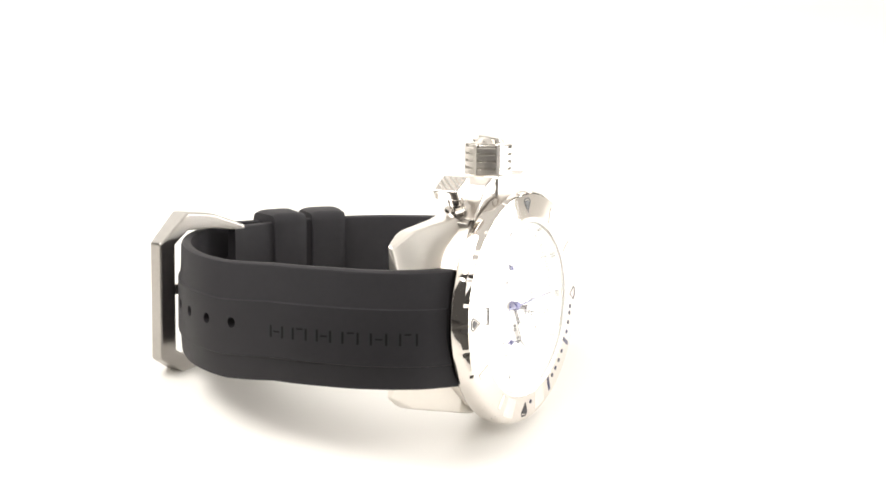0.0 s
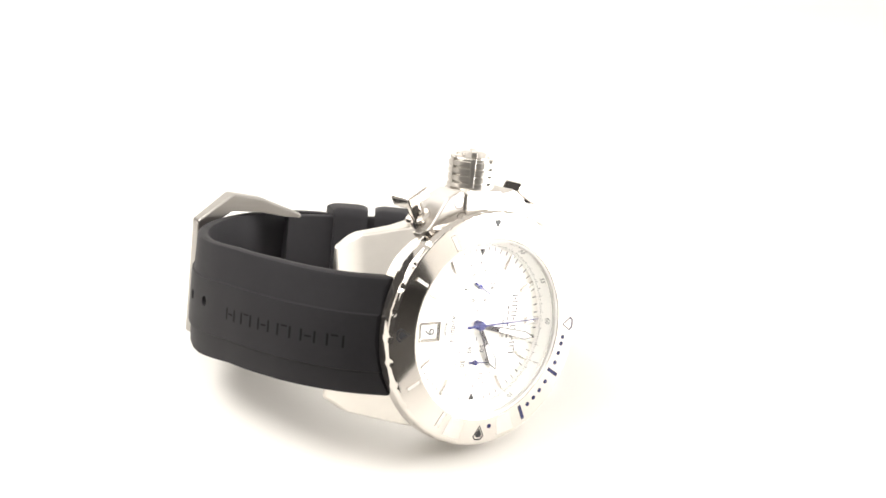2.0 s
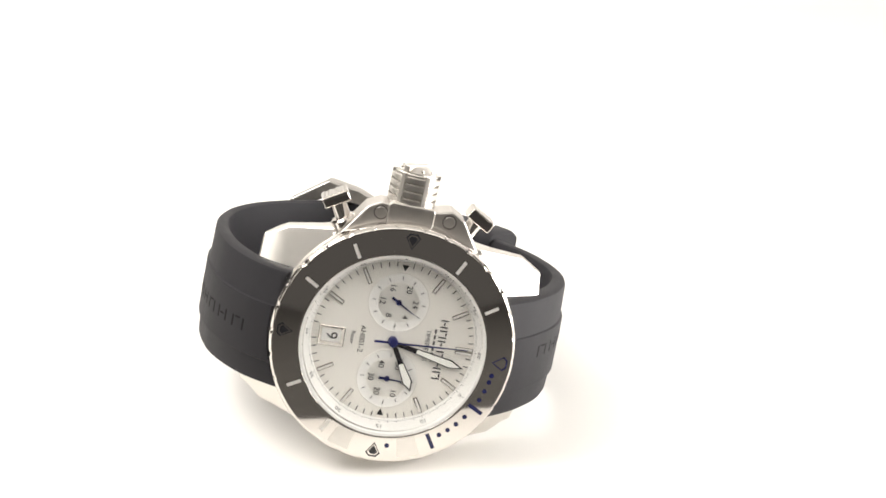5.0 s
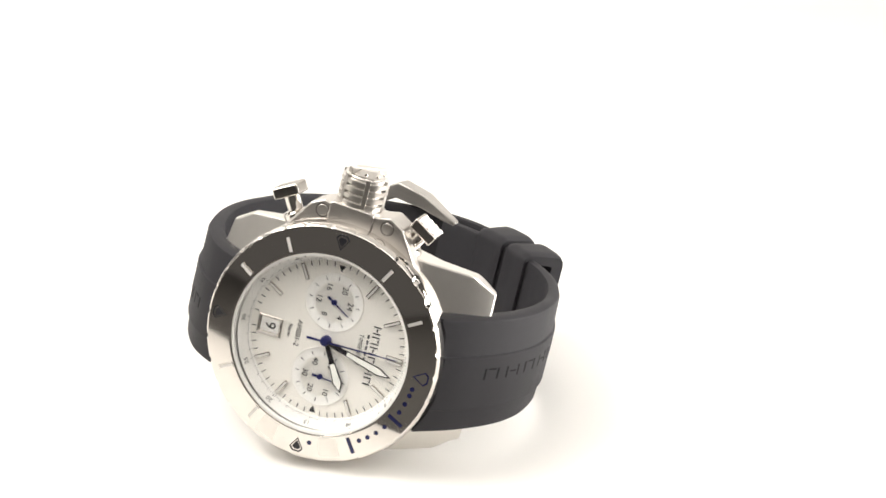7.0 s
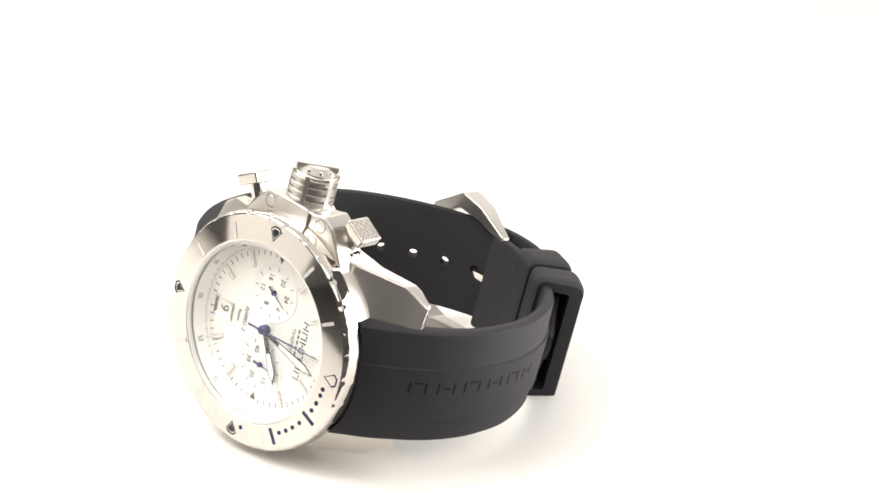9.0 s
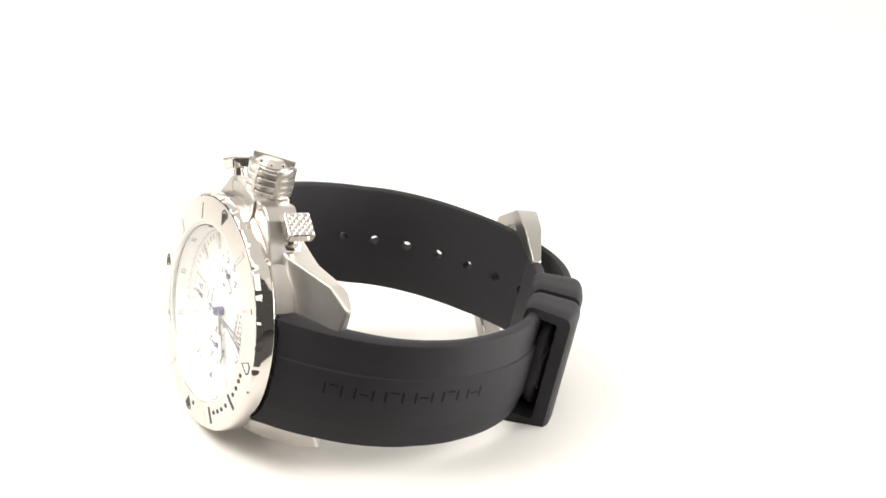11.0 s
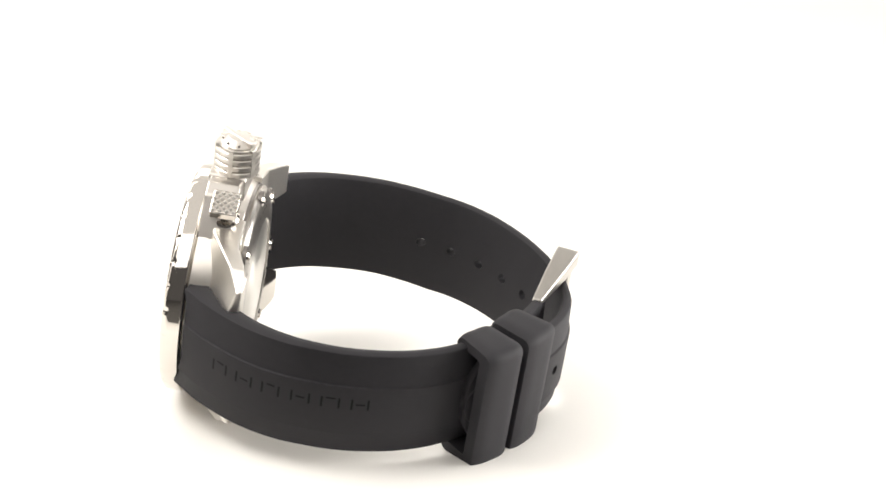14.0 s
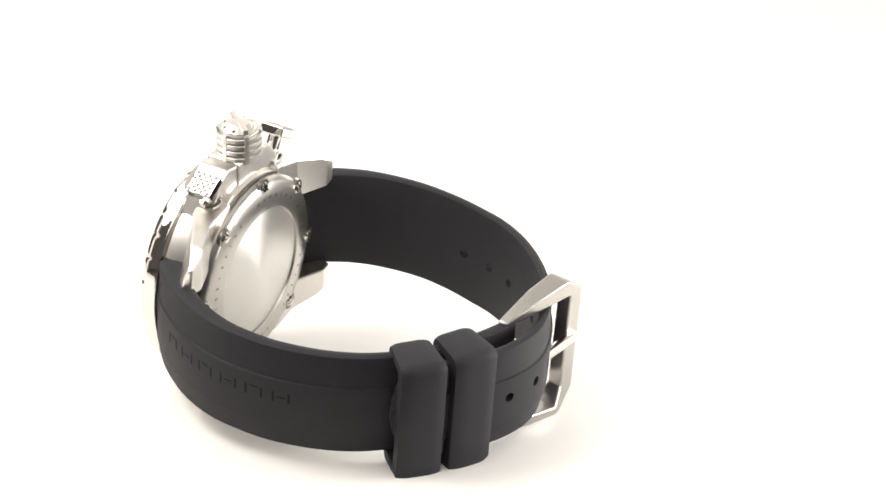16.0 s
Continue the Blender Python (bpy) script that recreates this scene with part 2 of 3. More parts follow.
def build_bezel():
    teeth, n = 30, 360
    bm = bmesh.new()
    prof = [(17.75, -2.2, 0), (17.75, 0.28, 0), (17.85, 0.38, 0), (18.2, 0.38, 0), (22.7, -0.16, 0), (23.05, -0.42, 0.6), (23.32, -0.9, 1), (23.48, -1.6, 0.1), (23.5, -3.6, 0), (23.15, -4.3, 0), (21.5, -4.5, 0)]
    rings = []
    for r, z, cut in prof:
        ring = []
        for k in range(n):
            a = 2 * math.pi * k / n
            ph = (k * teeth / n) % 1.0
            dip = 0.32 if 0.05 < ph < 0.23 else 0.0
            ring.append(bm.verts.new(((r - dip * cut) * math.cos(a), (r - dip * cut) * math.sin(a), z)))
        rings.append(ring)
    for a, b in zip(rings, rings[1:] + rings[:1]):
        for k in range(n):
            j = (k + 1) % n
            bm.faces.new((a[k], a[j], b[j], b[k]))
    bezel = part("bezel", bm, POLISHED, watch, "polished steel rotating bezel with notched rim", 28, True)

    def on(r, ang, turn=0.0):
        a = radians(ang)
        z = 0.38 - (r - 18.2) * 0.12
        tilt = math.atan(0.12)
        ex = Vector((math.cos(a) * math.cos(tilt), math.sin(a) * math.cos(tilt), -math.sin(tilt)))
        ey = Vector((-math.sin(a), math.cos(a), 0))
        return frame_of((r * math.cos(a), r * math.sin(a), z), ex, ey) @ Matrix.Rotation(radians(turn), 4, "Z")

    for ang in (30, 60, 120, 150, -150, -120):
        rim = joined(box(3.1, 0.16, 0.12, at(0, 0.42, 0.03)), box(3.1, 0.16, 0.12, at(0, -0.42, 0.03)), box(0.16, 1.0, 0.12, at(1.5, 0, 0.03)), box(0.16, 1.0, 0.12, at(-1.5, 0, 0.03)))
        rim.transform(on(19.85, ang))
        part("bezel_bar", rim, POLISHED, bezel, "polished outlined bar")
        fill = box(2.9, 0.7, 0.06, on(19.85, ang) @ at(0, 0, 0.01))
        part("inlay", fill, MATTE, bezel, "frosted silver inlay")
    for ang, dark in ((0, False), (90, True), (180, True), (-90, True)):
        shape = [(-1.6, 0.0), (0.65, 1.4), (1.45, 0.75), (1.45, -0.75), (0.65, -1.4)]
        inner = [(x * 0.6 + 0.02, y * 0.6) for x, y in shape]
        m = on(20.7, ang)
        bm = bmesh.new()
        o0 = [bm.verts.new((x, y, 0.05)) for x, y in shape]
        i0 = [bm.verts.new((x * 0.8, y * 0.8, 0.05)) for x, y in shape]
        o1 = [bm.verts.new((x, y, -0.05)) for x, y in shape]
        i1 = [bm.verts.new((x * 0.8, y * 0.8, -0.05)) for x, y in shape]
        for k in range(5):
            j = (k + 1) % 5
            for q in ((o0[k], o0[j], i0[j], i0[k]), (o1[k], o1[j], o0[j], o0[k]), (i0[k], i0[j], i1[j], i1[k])):
                bm.faces.new(q)
        bm.transform(m)
        part("pentagon_outline", bm, BLACK if dark else NAVY, bezel, "dark engraved pentagon outline")
        if dark:
            part("pentagon", prism(inner, -0.05, 0.07, m), BLACK, bezel, "black enamel pentagon")
    for mid in (-108.5, -72.0):
        rows = []
        bm = bmesh.new()
        for k in range(9):
            a = radians(mid - 5.5 + 11 * k / 8)
            rows.append([bm.verts.new((r0 * math.cos(a), r0 * math.sin(a), 0.38 - (r0 - 18.2) * 0.12 + h)) for r0, h in ((18.3, -0.2), (18.3, 0.03), (22.1, 0.03), (22.1, -0.2))])
        for a, b in zip(rows, rows[1:]):
            for k in range(3):
                bm.faces.new((a[k], a[k + 1], b[k + 1], b[k]))
        bm.faces.new(rows[0])
        bm.faces.new(rows[-1][::-1])
        part("brushed_sector", bm, LUGSTEEL, bezel, "brushed sector beside the pentagon")
    for ang in (-59, -28.5):
        part("navy_bar", box(3.3, 0.75, 0.12, on(20.2, ang) @ at(0, 0, 0.0)), NAVY, bezel, "navy enamel minute bar")
    for ang, r in ((-83, 19.6), (-53, 19.75), (-47.5, 19.75), (-41.8, 19.75), (-35.5, 19.75), (-23.0, 19.75), (-17.2, 19.75), (-11.5, 19.75), (-7.5, 19.75)):
        part("dot", lathe([(0, 0.07), (0.46, 0.07), (0.46, -0.05), (0, -0.05)], 14, on(r, ang), False), NAVY, bezel)
    return bezel


def build_crystal():
    c = part("crystal", lathe([(0, -0.25), (17.0, -0.25), (17.15, -0.4), (17.15, -0.95), (0, -0.95)], 96, None, False), GLASS, watch, "clear flat crystal", 15)
    c.visible_shadow = False
    part("crystal_ring", lathe([(17.17, -1.05), (17.17, -0.15), (17.3, 0.12), (17.73, 0.27), (17.73, -1.05)], 96), WHITE, watch, "pale ring round the crystal")


def build_case():
    n = 96
    prof = [(21.6, -4.3), (22.2, -4.7), (22.3, -6.0), (21.9, -9.5), (21.3, -12.0), (20.8, -12.6), (18.0, -12.8), (17.0, -12.0), (17.0, -4.3)]
    case = part("case", lathe(prof, n), LUGSTEEL, watch, "polished round steel case")
    back = part("caseback", lathe([(20.6, -12.5), (20.7, -13.4), (20.2, -14.1), (19.4, -14.5), (14.4, -15.1), (14.2, -15.05), (14.0, -14.6), (0, -14.6)], n, None, False), BACKSTEEL, watch, "steel caseback with brushed centre disc")
    part("centre_disc", lathe([(0, -14.85), (13.6, -14.7), (13.9, -14.62), (13.9, -14.5), (0, -14.5)], n, None, False), SUNRAY, back, "circular brushed centre disc")
    # a solid ring; its dark colour stands for the groove's shade
    part("groove_shade", lathe([(20.75, -12.4), (20.75, -12.95), (21.0, -12.95), (21.1, -12.4)], n), DARKSTEEL, back, "dark ring that paints the shade of a groove round the caseback")
    for k in range(8):
        a = radians(49 + 45 * k)
        m = Matrix.Translation((19.5 * math.cos(a), 19.5 * math.sin(a), -14.2))
        part("screw", joined(lathe([(0, -0.85), (0.9, -0.75), (1.3, -0.35), (1.35, 0.5), (0, 0.5)], 20, m, False), box(2.3, 0.4, 0.3, m @ at(0, 0, -0.8, 40 * k))), POLISHED, back, "polished round screw head")
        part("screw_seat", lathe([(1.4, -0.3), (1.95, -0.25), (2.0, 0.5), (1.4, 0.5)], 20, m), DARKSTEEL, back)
    # engraved circle of plain strokes round the back
    marks = []
    for k in range(46):
        if k % 11 in (9, 10):
            continue
        a = 2 * math.pi * k / 46
        marks.append(box(0.9, 0.55 if k % 3 else 0.3, 0.05, Matrix.Translation((16.7 * math.cos(a), 16.7 * math.sin(a), -14.84)) @ Matrix.Rotation(a, 4, "Z")))
    tagged(part("engraving", joined(*marks), DARKSTEEL, back, "ring of fine engraved strokes"), kind="stuff")


def build_lugs():
    side = [(9.0, -5.4), (14.0, -5.2), (23.0, -10.0), (26.4, -11.8), (27.9, -13.3), (27.3, -15.6), (24.2, -16.1), (23.0, -15.6), (16.5, -13.0), (9.0, -12.8)]
    for sx, sy, tip, low, reach in ((1, 1, 15.6, 9.6, 1.01), (-1, 1, 14.5, 9.6, 0.98), (1, -1, 15.2, 11.8, 1.0), (-1, -1, 15.2, 11.8, 0.98)):
        crest = [(9.0, 20.6), (23.0, tip + 2.6), (28.0, tip - 0.4)]
        bm = bmesh.new()
        a = [bm.verts.new((x * sx * reach, sy * low, z)) for x, z in side]
        lean = (1.2, 2.2, 2.6, 2.4, 1.6, 0.3, 0, 0, 0, 0)      # the outer face leans back towards the crest
        b = [bm.verts.new(((x - 0.25 * d * (k > 2)) * sx * reach, sy * lerp_rows(crest, x)[0], z - d)) for k, ((x, z), d) in enumerate(zip(side, lean))]
        for k in range(len(side)):
            j = (k + 1) % len(side)
            bm.faces.new((a[k], a[j], b[j], b[k]))
        bm.faces.new(a[::-1])
        bm.faces.new([b[k] for k in (0, 1, 2, 7, 8, 9)])
        bm.faces.new([b[k] for k in (2, 3, 4, 5, 6, 7)])
        soften(bm, 0.45, 3, 20)
        part("lug", bm, LUGSTEEL, watch, "polished faceted steel lug", 32, True)


def build_crown():
    # guard: two plates bridging the case below the crown
    out = [(-14.5, 17.5), (-10.0, 24.2), (-7.4, 25.6), (-5.2, 25.2), (3.6, 25.6), (6.0, 26.2), (8.6, 24.8), (13.4, 17.5)]
    guard = part("crown_guard", prism(out, -10.8, -4.2, None, 0.5), SATIN, watch, "satin steel crown guard", 32, True)
    for x, y in ((-7.4, 23.4), (5.7, 24.0)):
        m = Matrix.Translation((x, y, -4.2))
        part("guard_screw", joined(lathe([(0, 0.05), (1.0, 0.05), (1.1, -0.02), (1.1, -0.3), (0, -0.3)], 24, m, False)), SATIN, guard, "round guard screw")
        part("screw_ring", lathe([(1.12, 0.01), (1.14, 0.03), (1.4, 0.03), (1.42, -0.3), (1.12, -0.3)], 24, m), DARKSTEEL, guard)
    part("crown_seat", prism([(-6.2, 20.5), (-6.2, 25.3), (-5.6, 25.9), (2.2, 25.9), (2.8, 25.3), (2.8, 20.5)], -11.2, -3.7, None, 0.35), SATIN, guard, "raised block under the crown", 32, True)
    axis = frame_of((-1.8, 24.8, -8.4), (1, 0, 0), (0, 0, -1))
    ridges = [(0, 0.0), (4.0, 0.0), (4.0, 0.9)]
    for k in range(4):
        y = 0.9 + 1.42 * k
        ridges += [(4.45, y), (4.6, y + 0.12), (4.6, y + 0.95), (4.45, y + 1.07), (4.05, y + 1.1), (4.05, y + 1.4)]
    ridges += [(4.2, 6.6), (4.1, 6.75), (0, 6.8)]
    crown = part("crown", lathe(ridges, 64, axis, False), RIBSTEEL, watch, "ribbed steel screw-down crown")
    part("crown_dome", lathe([(3.7, 6.6), (3.65, 7.0), (2.1, 8.0), (0, 8.1), (0, 6.6)], 14, axis, False), RIBSTEEL, crown, "faceted dome on the crown", 12)
    for k in range(6):
        grip = axis @ Matrix.Rotation(radians(60 * k + 53), 4, "Z") @ Matrix.Translation((4.2, 0, 3.85))
        part("grip", box(0.9, 1.05, 6.1, grip, 0.15), RIBSTEEL, crown, "raised smooth grip rib", 32, True)
    turn = axis @ Matrix.Rotation(radians(53), 4, "Z")
    part("crown_bar", box(8.3, 1.15, 1.2, turn @ Matrix.Translation((0, 0, 7.65)), 0.2), RIBSTEEL, crown, "steel bar across the crown top", 32, True)
    for k in range(8):
        a = radians(45 * k + 12)
        part("stud", lathe([(0, 0.45), (0.3, 0.35), (0.38, 0), (0, 0)], 12, axis @ Matrix.Translation((3.0 * math.cos(a), 3.0 * math.sin(a), 7.3)), False), POLISHED, crown)


def build_pushers():
    for side in (1, -1):
        ang, mid = (29.0, Vector((-1.7, 0.5, -9.0))) if side > 0 else (31.5, Vector((-1.3, -0.1, -8.6)))
        d = Vector((math.sin(radians(ang)) * side, math.cos(radians(ang)), 0))
        m = frame_of(mid + d * 22.0, (0, 0, -1), (-d.y, d.x, 0))
        base = part("pusher", lathe([(0, 0), (2.6, 0), (2.6, 1.6), (2.2, 2.0), (1.5, 2.1), (1.5, 5.0), (0, 5.0)], 32, m, False), POLISHED, watch, "steel chronograph pusher with square knurled cap")
        part("cap", box(5.4, 5.2, 2.2, m @ Matrix.Translation((0, 0, 6.0)), 0.35), POLISHED, base, "square steel cap", 32, True)
        studs = []
        for i in range(7):
            for j in range(7):
                if (i + j) % 2 == 0:
                    studs.append(lathe([(0, 0.28), (0.52, 0.0), (0, -0.1)], 4, m @ Matrix.Translation(((i - 3) * 0.68, (j - 3) * 0.65, 7.1)), False))
        tagged(part("knurling", joined(*studs), SATIN, base, "fine pyramid knurling"), kind="stuff")
        part("collar", box(6.4, 6.0, 1.0, m @ Matrix.Translation((0, 0, -0.6)), 0.25), SATIN, base, "polished collar plate", 32, True)


TEXT = frame_of((0, 0, 0), (0, -1, 0), (1, 0, 0))     # words read from the crown side down


def build_dial():
    z = -4.0
    dial = part("dial", lathe([(0, z), (15.9, z), (15.9, z - 0.4), (0, z - 0.4)], 96, None, False), DIAL, watch, "silver sunburst dial")
    rehaut = part("inner_ring", lathe([(15.6, z + 0.05), (15.75, z + 0.25), (17.1, -1.0), (17.19, -1.0), (17.19, z - 0.4), (15.6, z - 0.4)], 96), WHITE, watch, "white sloping ring with minute scale")

    def on_ring(r, ang):
        a = radians(ang)
        f = (r - 15.75) / 1.35
        zz = z + 0.25 + f * (-1.0 - z - 0.25)
        sl = Vector((math.cos(a) * 1.35, math.sin(a) * 1.35, -1.0 - z - 0.25)).normalized()
        return frame_of((r * math.cos(a), r * math.sin(a), zz), (math.sin(a), -math.cos(a), 0), sl)
    ticks = []
    for k in range(240):
        long = k % 4 == 0
        ticks.append(box(0.12 if long else 0.08, 0.6 if long else 0.4, 0.03, on_ring(16.0 if long else 15.92, k * 1.5)))
    tagged(part("scale", joined(*ticks), GREY, rehaut, "fine printed scale"), kind="stuff")
    for k in range(12):
        part("numeral", lettering(str(k * 5 or 60), 1.35, on_ring(16.6, -30 * k) @ Matrix.Translation((0, 0, 0.03))), GREY, rehaut)
    minute = []
    for k in range(60):
        if k % 5:
            a = radians(6 * k)
            minute.append(box(0.95, 0.17, 0.05, at(15.0 * math.cos(a), 15.0 * math.sin(a), z + 0.03, 6 * k)))
    tagged(part("minute_track", joined(*minute), BLACK, dial, "black minute strokes"), kind="stuff")
    for ang in (0, 30, 60, 120, 150, -150, -120, -60, -30):
        for off in ((-0.42, 0.42) if ang == 0 else (0,)):
            a = radians(ang)
            m = at(13.8 * math.cos(a) - off * math.sin(a), 13.8 * math.sin(a) + off * math.cos(a), z, ang)
            body = box(3.3, 0.8 if ang else 0.62, 0.45, m @ Matrix.Translation((0, 0, 0.27)), 0.08)
            ix = part("hour_marker", body, POLISHED, dial, "applied polished baton hour marker")
            part("facet", box(3.0, 0.42, 0.06, m @ Matrix.Translation((0, 0, 0.5))), MATTE, ix)
    for ang in (90, -90):
        part("triangle", prism([(13.7, 0), (15.0, 0.66), (15.0, -0.66)], z, z + 0.12, Matrix.Rotation(radians(ang), 4, "Z")), BLACK, dial, "black triangle marker")
    # date window
    m = at(-11.75, -0.65, z)
    fr = bmesh.new()
    o = [(-2.5, -1.95), (2.5, -1.95), (2.5, 1.95), (-2.5, 1.95)]
    rows = [[fr.verts.new((x * s - (0.0), y * s2, h)) for x, y in o] for s, s2, h in ((1, 1, 0), (1, 1, 0.35), (0.94, 0.93, 0.42), (0.72, 0.64, -0.05))]
    for a, b in zip(rows, rows[1:]):
        for k in range(4):
            j = (k + 1) % 4
            fr.faces.new((a[k], a[j], b[j], b[k]))
    fr.transform(m)
    date = part("date_frame", fr, POLISHED, dial, "bevelled polished date frame")
    part("date_disc", box(3.6, 2.5, 0.05, m @ Matrix.Translation((0, 0, 0.035))), WHITE, date)
    part("date_numeral", lettering("9", 3.1, m @ Matrix.Translation((0, 0, 0.09)) @ TEXT), BLACK, date)
    # small dials
    for y, names, hand in ((7.6, ("24", "4", "8", "12", "16", "20"), -31), (-7.6, ("60", "10", "20", "30", "40", "50"), -3)):
        m = at(0.15 if y < 0 else -0.1, y, z)
        part("subdial_edge", lathe([(5.74, 0.02), (5.76, 0.16), (5.85, 0.16), (5.9, 0.0)], 72, m), DIAL, dial, "thin raised subdial edge")
        sub = part("subdial", lathe([(3.95, 0.01), (4.0, 0.06), (5.4, 0.06), (5.7, 0.16), (5.8, 0.04), (5.8, -0.2), (3.95, -0.2)], 72, m), WHITE, dial, "recessed white subdial ring")
        part("centre", lathe([(0, 0.03), (4.0, 0.035), (4.0, -0.1), (0, -0.1)], 72, m, False), SUBDIAL, sub, "turned silver subdial centre", 32, False, (0.15 if y < 0 else -0.1, y, z))
        for k, w in enumerate(names):
            a = radians(-60 * k)
            part("numeral", lettering(w, 1.6, m @ Matrix.Translation((3.15 * math.cos(a), 3.15 * math.sin(a), 0.085)) @ TEXT), BLACK, sub)
        t = []
        for k in range(12):
            a = radians(30 * k)
            t.append(box(0.75, 0.13, 0.05, m @ Matrix.Translation((4.75 * math.cos(a), 4.75 * math.sin(a), 0.085)) @ Matrix.Rotation(a, 4, "Z")))
        tagged(part("ticks", joined(*t), BLACK, sub), kind="stuff")
        h = m @ Matrix.Translation((0, 0, 0.35)) @ Matrix.Rotation(radians(hand), 4, "Z")
        part("small_hand", joined(prism([(-1.6, -0.28), (-1.6, 0.28), (0, 0.16), (3.8, 0.06), (3.8, -0.06), (0, -0.16)], 0, 0.1, h), lathe([(0, 0.25), (0.5, 0.2), (0.55, -0.3), (0, -0.3)], 20, h, False)), BLUED, sub, "blued steel hand")
    # plain bars for the maker's mark, words below it
    marks = []
    for k in range(6):
        y = 5.3 - 2.05 * k
        marks += [box(1.5, 0.24, 0.1, at(9.3, y, z + 0.05)), box(1.5, 0.24, 0.1, at(9.3, y - 1.3, z + 0.05)), box(0.26, 0.6, 0.1, at(9.3 + (0.6 if k % 2 else 0.0), y - 0.65, z + 0.05))]
    part("maker_mark", joined(*marks), BLACK, dial, "row of black block strokes")
    part("small_print", joined(*[box(0.42, 0.8, 0.04, at(7.85, 3.0 - 1.15 * k, z + 0.03)) for k in range(6)]), GREY, dial)
    part("lettering", lettering("TIMEPIECES", 1.25, at(6.5, 0.0, z + 0.04) @ TEXT), GREY, dial)
    part("lettering", lettering("AH001-2", 1.45, at(-5.95, -0.5, z + 0.04) @ TEXT), BLACK, dial)
    part("lettering", lettering("Racer", 1.15, at(-7.7, -0.45, z + 0.04) @ TEXT), BLACK, dial)

    def hand(name, ang, zz, wide, length, root, tip_w):
        h = Matrix.Translation((0, 0, zz)) @ Matrix.Rotation(radians(ang), 4, "Z")
        ob = part(name, prism([(-0.9, -0.45), (-0.9, 0.45), (root, 0.5), (root + 0.2, wide), (length * 0.82, tip_w), (length, 0), (length * 0.82, -tip_w), (root + 0.2, -wide), (root, -0.5)], 0, 0.16, h), NEEDLE, watch, "dark edged hand with cream filling")
        part("lume", prism([(root + 0.3, -wide + 0.16), (root + 0.3, wide - 0.16), (length * 0.81, tip_w - 0.2), (length * 0.955, 0), (length * 0.81, -tip_w + 0.2)], 0.1, 0.2, h), LUME, ob, "cream lume filling")
    hand("hour_hand", -61.9, -3.2, 0.62, 10.5, 4.4, 0.95)
    hand("minute_hand", -13.1, -2.8, 0.55, 14.5, 4.6, 0.85)
    h = Matrix.Translation((0, 0, -2.4)) @ Matrix.Rotation(radians(2.2), 4, "Z")
    part("seconds_hand", joined(prism([(-3.6, -0.24), (-3.6, 0.24), (0, 0.2), (14.5, 0.07), (14.5, -0.07), (0, -0.2)], 0, 0.1, h), lathe([(0, 0.45), (0.75, 0.35), (0.95, 0.0), (0.95, -1.4), (0, -1.4)], 24, h, False)), BLUED, watch, "blued steel seconds hand with hub")


LONG = Strap([(-17.0, -7.2), (-24.8, -11.8), (-30.3, -20.0), (-32.8, -29.6), (-33.2, -38.5), (-32.6, -45.6), (-30.9, -52.4), (-27.6, -58.7), (-23.1, -64.2), (-17.7, -69.0), (-11.6, -72.9), (-4.8, -75.6), (1.0, -76.6), (7.0, -75.7), (13.2, -72.7), (19.6, -67.4), (23.4, -62.9), (25.8, -59.6)],
             [(0, 11.4, 5.8, -1.35), (12, 11.4, 4.6, -1.2), (24, 11.55, 3.7, -1.0), (36, 11.55, 3.3, -1.05), (48, 11.8, 3.1, -1.9), (75, 11.6, 3.0, -1.4), (100, 11.0, 2.8, -0.4), (140, 10.6, 2.6, -0.6)], -1)
SHORT = Strap([(17.0, -7.2), (23.5, -12.6), (29.1, -19.8), (32.5, -28.2), (33.0, -36.7), (31.0, -45.9), (27.5, -53.3), (22.9, -59.0), (17.5, -63.6), (11.4, -67.3), (5.1, -70.0), (0.6, -71.2)],
              [(0, 11.6, 6.2, -0.8), (12, 11.5, 5.0, -0.2), (30, 11.4, 3.6, 0.45), (60, 11.2, 3.1, 0.0), (90, 11.0, 3.0, -0.6)], 1)


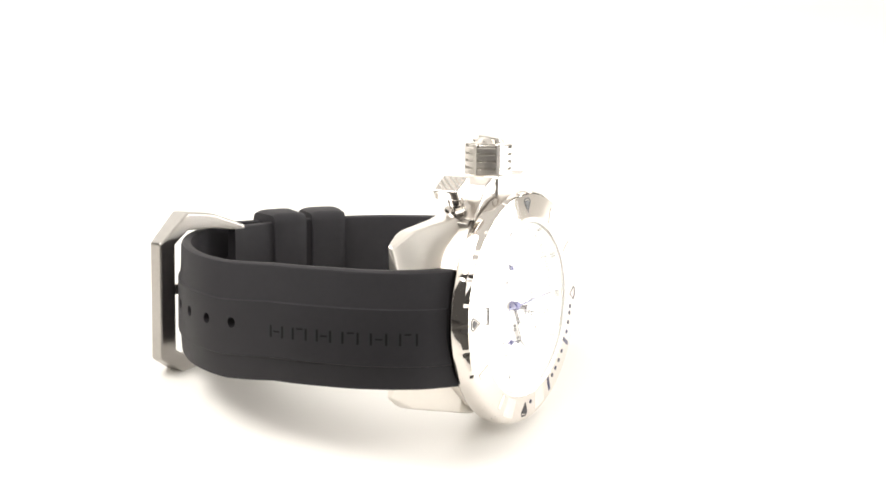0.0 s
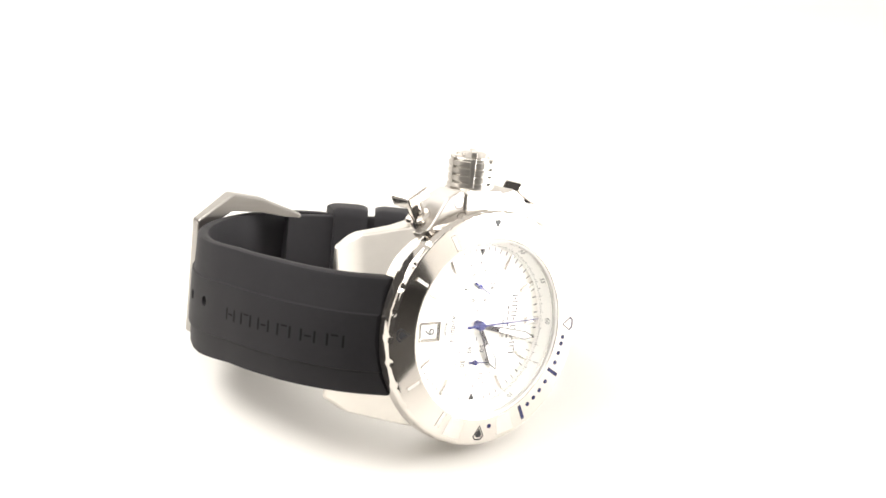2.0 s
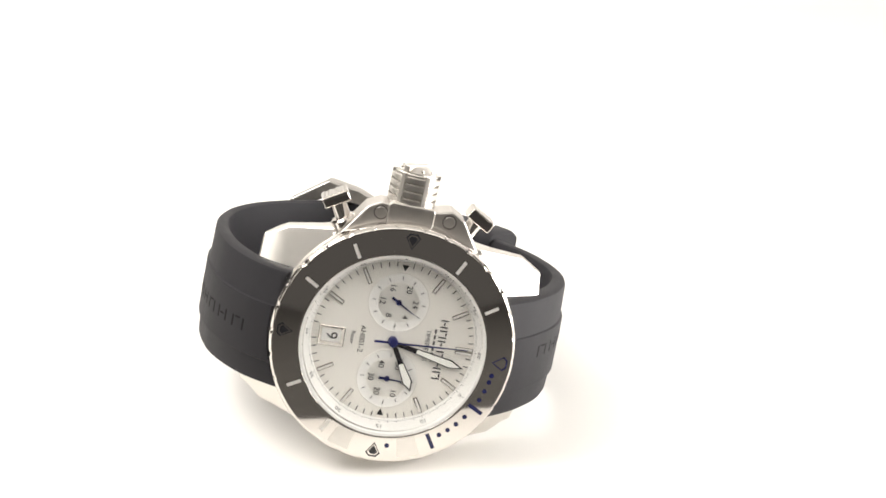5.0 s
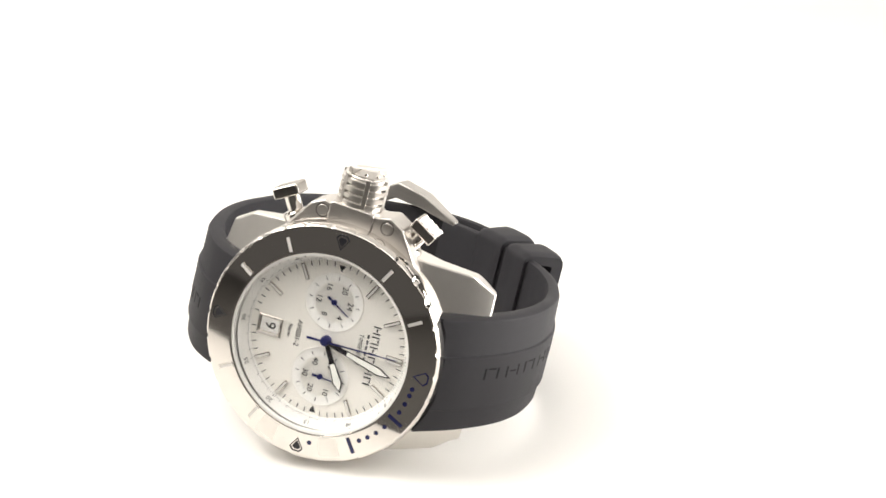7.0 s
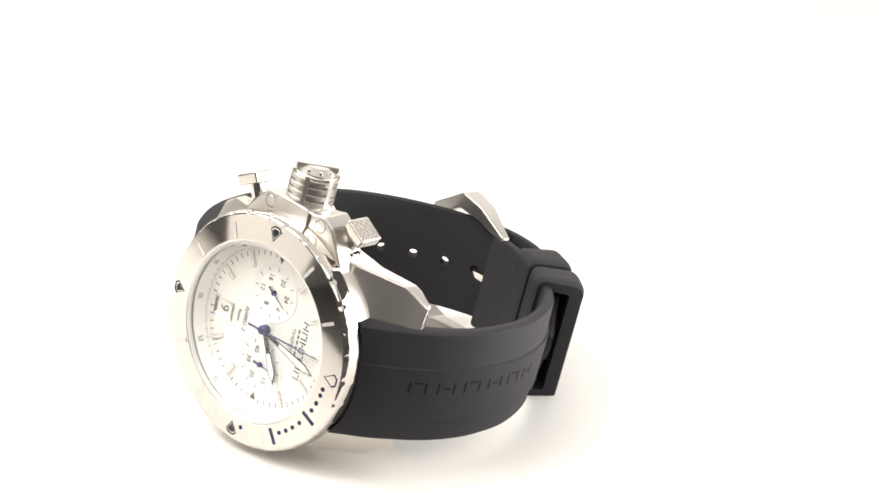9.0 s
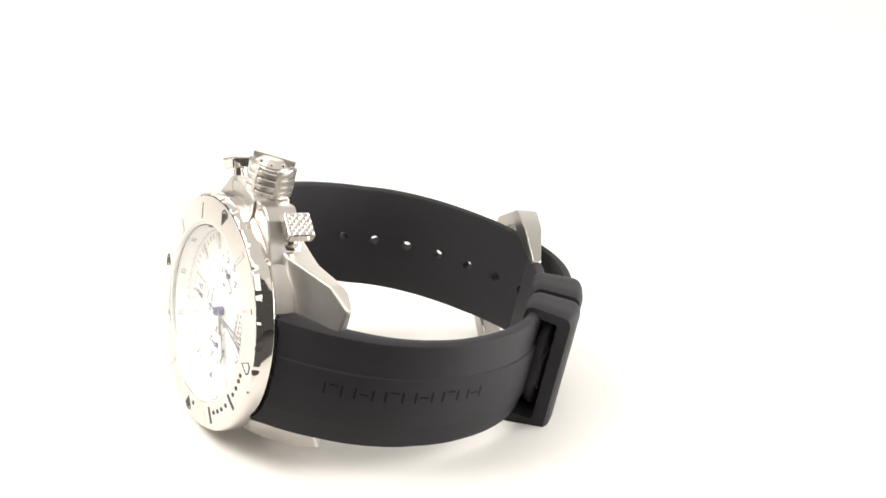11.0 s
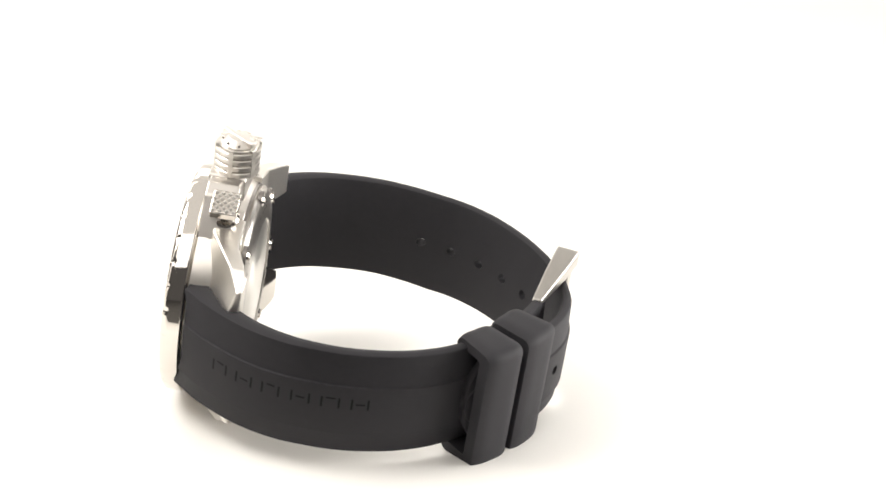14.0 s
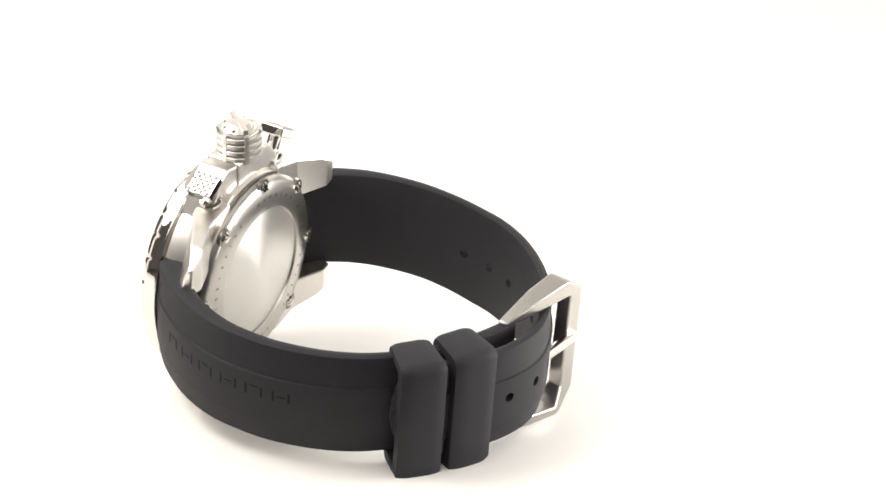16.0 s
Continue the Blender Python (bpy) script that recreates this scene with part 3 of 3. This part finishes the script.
def build_straps():
    long = part("strap", LONG.mesh(0, LONG.length, rounded_tip=7.0), RUBBER, watch, "matte black rubber strap with punched holes", 40)
    best = min(range(0, int(LONG.length * 4)), key=lambda k: (LONG.place(k / 4)[0] - Vector((-32.6, -45.6))).length)
    holes = [best / 4 + 7.15 * k for k in range(11) if best / 4 + 7.15 * k < LONG.length - 16]
    pierced(long, [lathe([(0, -2), (1.05, -2), (1.05, 7), (0, 7)], 16, LONG.seat(q, LONG.size(q)[2] - 0.3, 0), False) for q in holes] + [lathe([(0, -30), (22.5, -30), (22.5, -4.65), (23.75, -4.65), (23.75, 4), (0, 4)], 96, None, False)])
    short = part("strap", SHORT.mesh(0, SHORT.length), RUBBER, watch, "matte black rubber strap with keepers and buckle", 40)
    pierced(short, [lathe([(0, -30), (22.5, -30), (22.5, -4.65), (23.75, -4.65), (23.75, 4), (0, 4)], 96, None, False)])
    # plain flat strokes of the maker's mark on both straps, recess shade painted in
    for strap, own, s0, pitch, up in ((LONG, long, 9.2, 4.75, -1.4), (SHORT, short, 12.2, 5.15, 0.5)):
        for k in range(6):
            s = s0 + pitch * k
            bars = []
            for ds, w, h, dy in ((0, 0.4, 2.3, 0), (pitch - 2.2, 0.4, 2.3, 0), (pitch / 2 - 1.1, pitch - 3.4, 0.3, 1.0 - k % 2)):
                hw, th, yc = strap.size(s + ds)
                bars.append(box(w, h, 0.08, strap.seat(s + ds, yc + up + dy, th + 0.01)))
            part("embossed_mark", joined(*bars), RUBBER_DARK, own, "engraved block strokes, their shade painted as darker rubber")
    for q0, q1 in ((SHORT_AT - 5.0, SHORT_AT + 2.6), (SHORT_AT + 4.1, SHORT_AT + 11.8)):
        build_keeper(q0, q1)
    return long, short


SHORT_AT = min(range(0, int(SHORT.length * 4)), key=lambda k: (SHORT.place(k / 4)[0] - Vector((19.8, -61.2))).length) / 4


def build_keeper(q0, q1):
    bm = bmesh.new()
    th_in, th_out = -1.4, 9.4

    def loop(y0, y1, u0, u1, r):
        pts = []
        for cy, cu, a0 in ((y1 - r, u0 + r, -90), (y1 - r, u1 - r, 0), (y0 + r, u1 - r, 90), (y0 + r, u0 + r, 180)):
            for k in range(5):
                a = radians(a0 + 22.5 * k)
                pts.append((cy + r * math.cos(a), cu + r * math.sin(a)))
        return pts
    rings = []
    for k in range(9):
        q = q0 + (q1 - q0) * k / 8
        p, t, n = SHORT.place(q)
        e = (0.55, 0.14, 0, 0, 0, 0, 0, 0.14, 0.55)[k]
        rings.append([[bm.verts.new((p.x + n.x * u, y, p.y + n.y * u)) for y, u in pts] for pts in (loop(-14.8 + e, 12.7 - e, th_in + e, th_out - e, 2.2 - e), loop(-11.9, 10.2, th_in + 1.2, th_out - 3.2, 0.6))])
    m = len(rings[0][0])
    for (a, ai), (b, bi) in zip(rings, rings[1:]):
        for k in range(m):
            j = (k + 1) % m
            bm.faces.new((a[k], a[j], b[j], b[k]))
            bm.faces.new((ai[k], bi[k], bi[j], ai[j]))
    for r, i in (rings[0], rings[-1]):
        for k in range(m):
            j = (k + 1) % m
            bm.faces.new((r[k], i[k], i[j], r[j]))
    part("keeper", bm, RUBBER, watch, "thick black rubber strap keeper", 40)


def build_buckle():
    """x runs from the pivot to the outer bar, y across, z outward."""
    m = frame_of((2.2, -1.7, -72.1), (-22.2, 0, -4.2), (0, 1, 0))
    bm = bmesh.new()
    outer = [(-1.6, 12.6), (7.5, 15.8), (14.5, 16.6), (22.5, 10.8), (22.5, -13.9), (14.5, -18.4), (7.5, -16.6), (-1.6, -13.2)]
    inner = [(-1.6, 11.2), (7.5, 12.6), (14.5, 12.8), (18.4, 10.2), (18.4, -12.2), (14.5, -14.4), (7.5, -13.2), (-1.6, -11.8)]
    hi = [0.7, 3.2, 4.2, 2.4, 2.4, 4.2, 3.2, 0.7]
    lo = [-1.2, -0.8, -0.6, -0.9, -0.9, -0.6, -0.8, -1.2]
    v = [[bm.verts.new((x, y, z)) for (x, y), z in zip(pts, zz)] for pts, zz in ((outer, hi), (inner, hi), (inner, lo), (outer, lo))]
    for k in range(7):
        for a, b in ((0, 1), (1, 2), (2, 3), (3, 0)):
            bm.faces.new((v[a][k], v[a][k + 1], v[b][k + 1], v[b][k]))
    bm.faces.new([v[i][0] for i in range(4)])
    bm.faces.new([v[i][7] for i in range(3, -1, -1)])
    soften(bm, 0.5)
    bm.transform(m)
    buckle = part("buckle", bm, BRUSHED, watch, "large brushed steel pin buckle", 32, True)
    part("pin", prism([(-1.0, -1.1), (17.5, -1.1), (20.8, -0.9), (20.8, 0.9), (17.5, 1.1), (-1.0, 1.1)], 2.2, 3.6, m, 0.3), POLISHED, buckle, "polished buckle pin")
    part("pivot_bar", lathe([(0, -12.5), (0.9, -12.5), (0.9, 12.5), (0, 12.5)], 16, m @ Matrix.Rotation(radians(90), 4, "X"), False), POLISHED, buckle)


def build_watch():
    global SEAT
    SEAT = Matrix()
    build_bezel()
    build_crystal()
    SEAT = Matrix.Translation((0.2, 0.15, 0)) @ Matrix.Rotation(radians(0.8), 4, "Z")
    build_dial()
    SEAT = Matrix.Translation((0.4, 0.4, 0.2))
    build_case()
    SEAT = Matrix()
    build_lugs()
    SEAT = Matrix.Translation((0.2, 0.7, 0)) @ Matrix.Rotation(radians(-1.7), 4, "Z")
    build_crown()
    build_pushers()
    SEAT = Matrix()
    build_straps()
    build_buckle()


build_watch()


# ---- the turntable's turn ----
REST = Matrix(((0.53180750, -0.01537090, 0.84672576, 0.03282083), (0.83023613, 0.20662741, -0.51769980, -0.01510832), (-0.16699924, 0.97829896, 0.12264748, FLOOR - 0.15000055), (0, 0, 0, 1)))


def motions():
    walk(watch, [(0.5 * k, Matrix.Rotation(radians(-11.0682 * 0.5 * k), 4, "Z") @ REST) for k in range(33)])


motions()
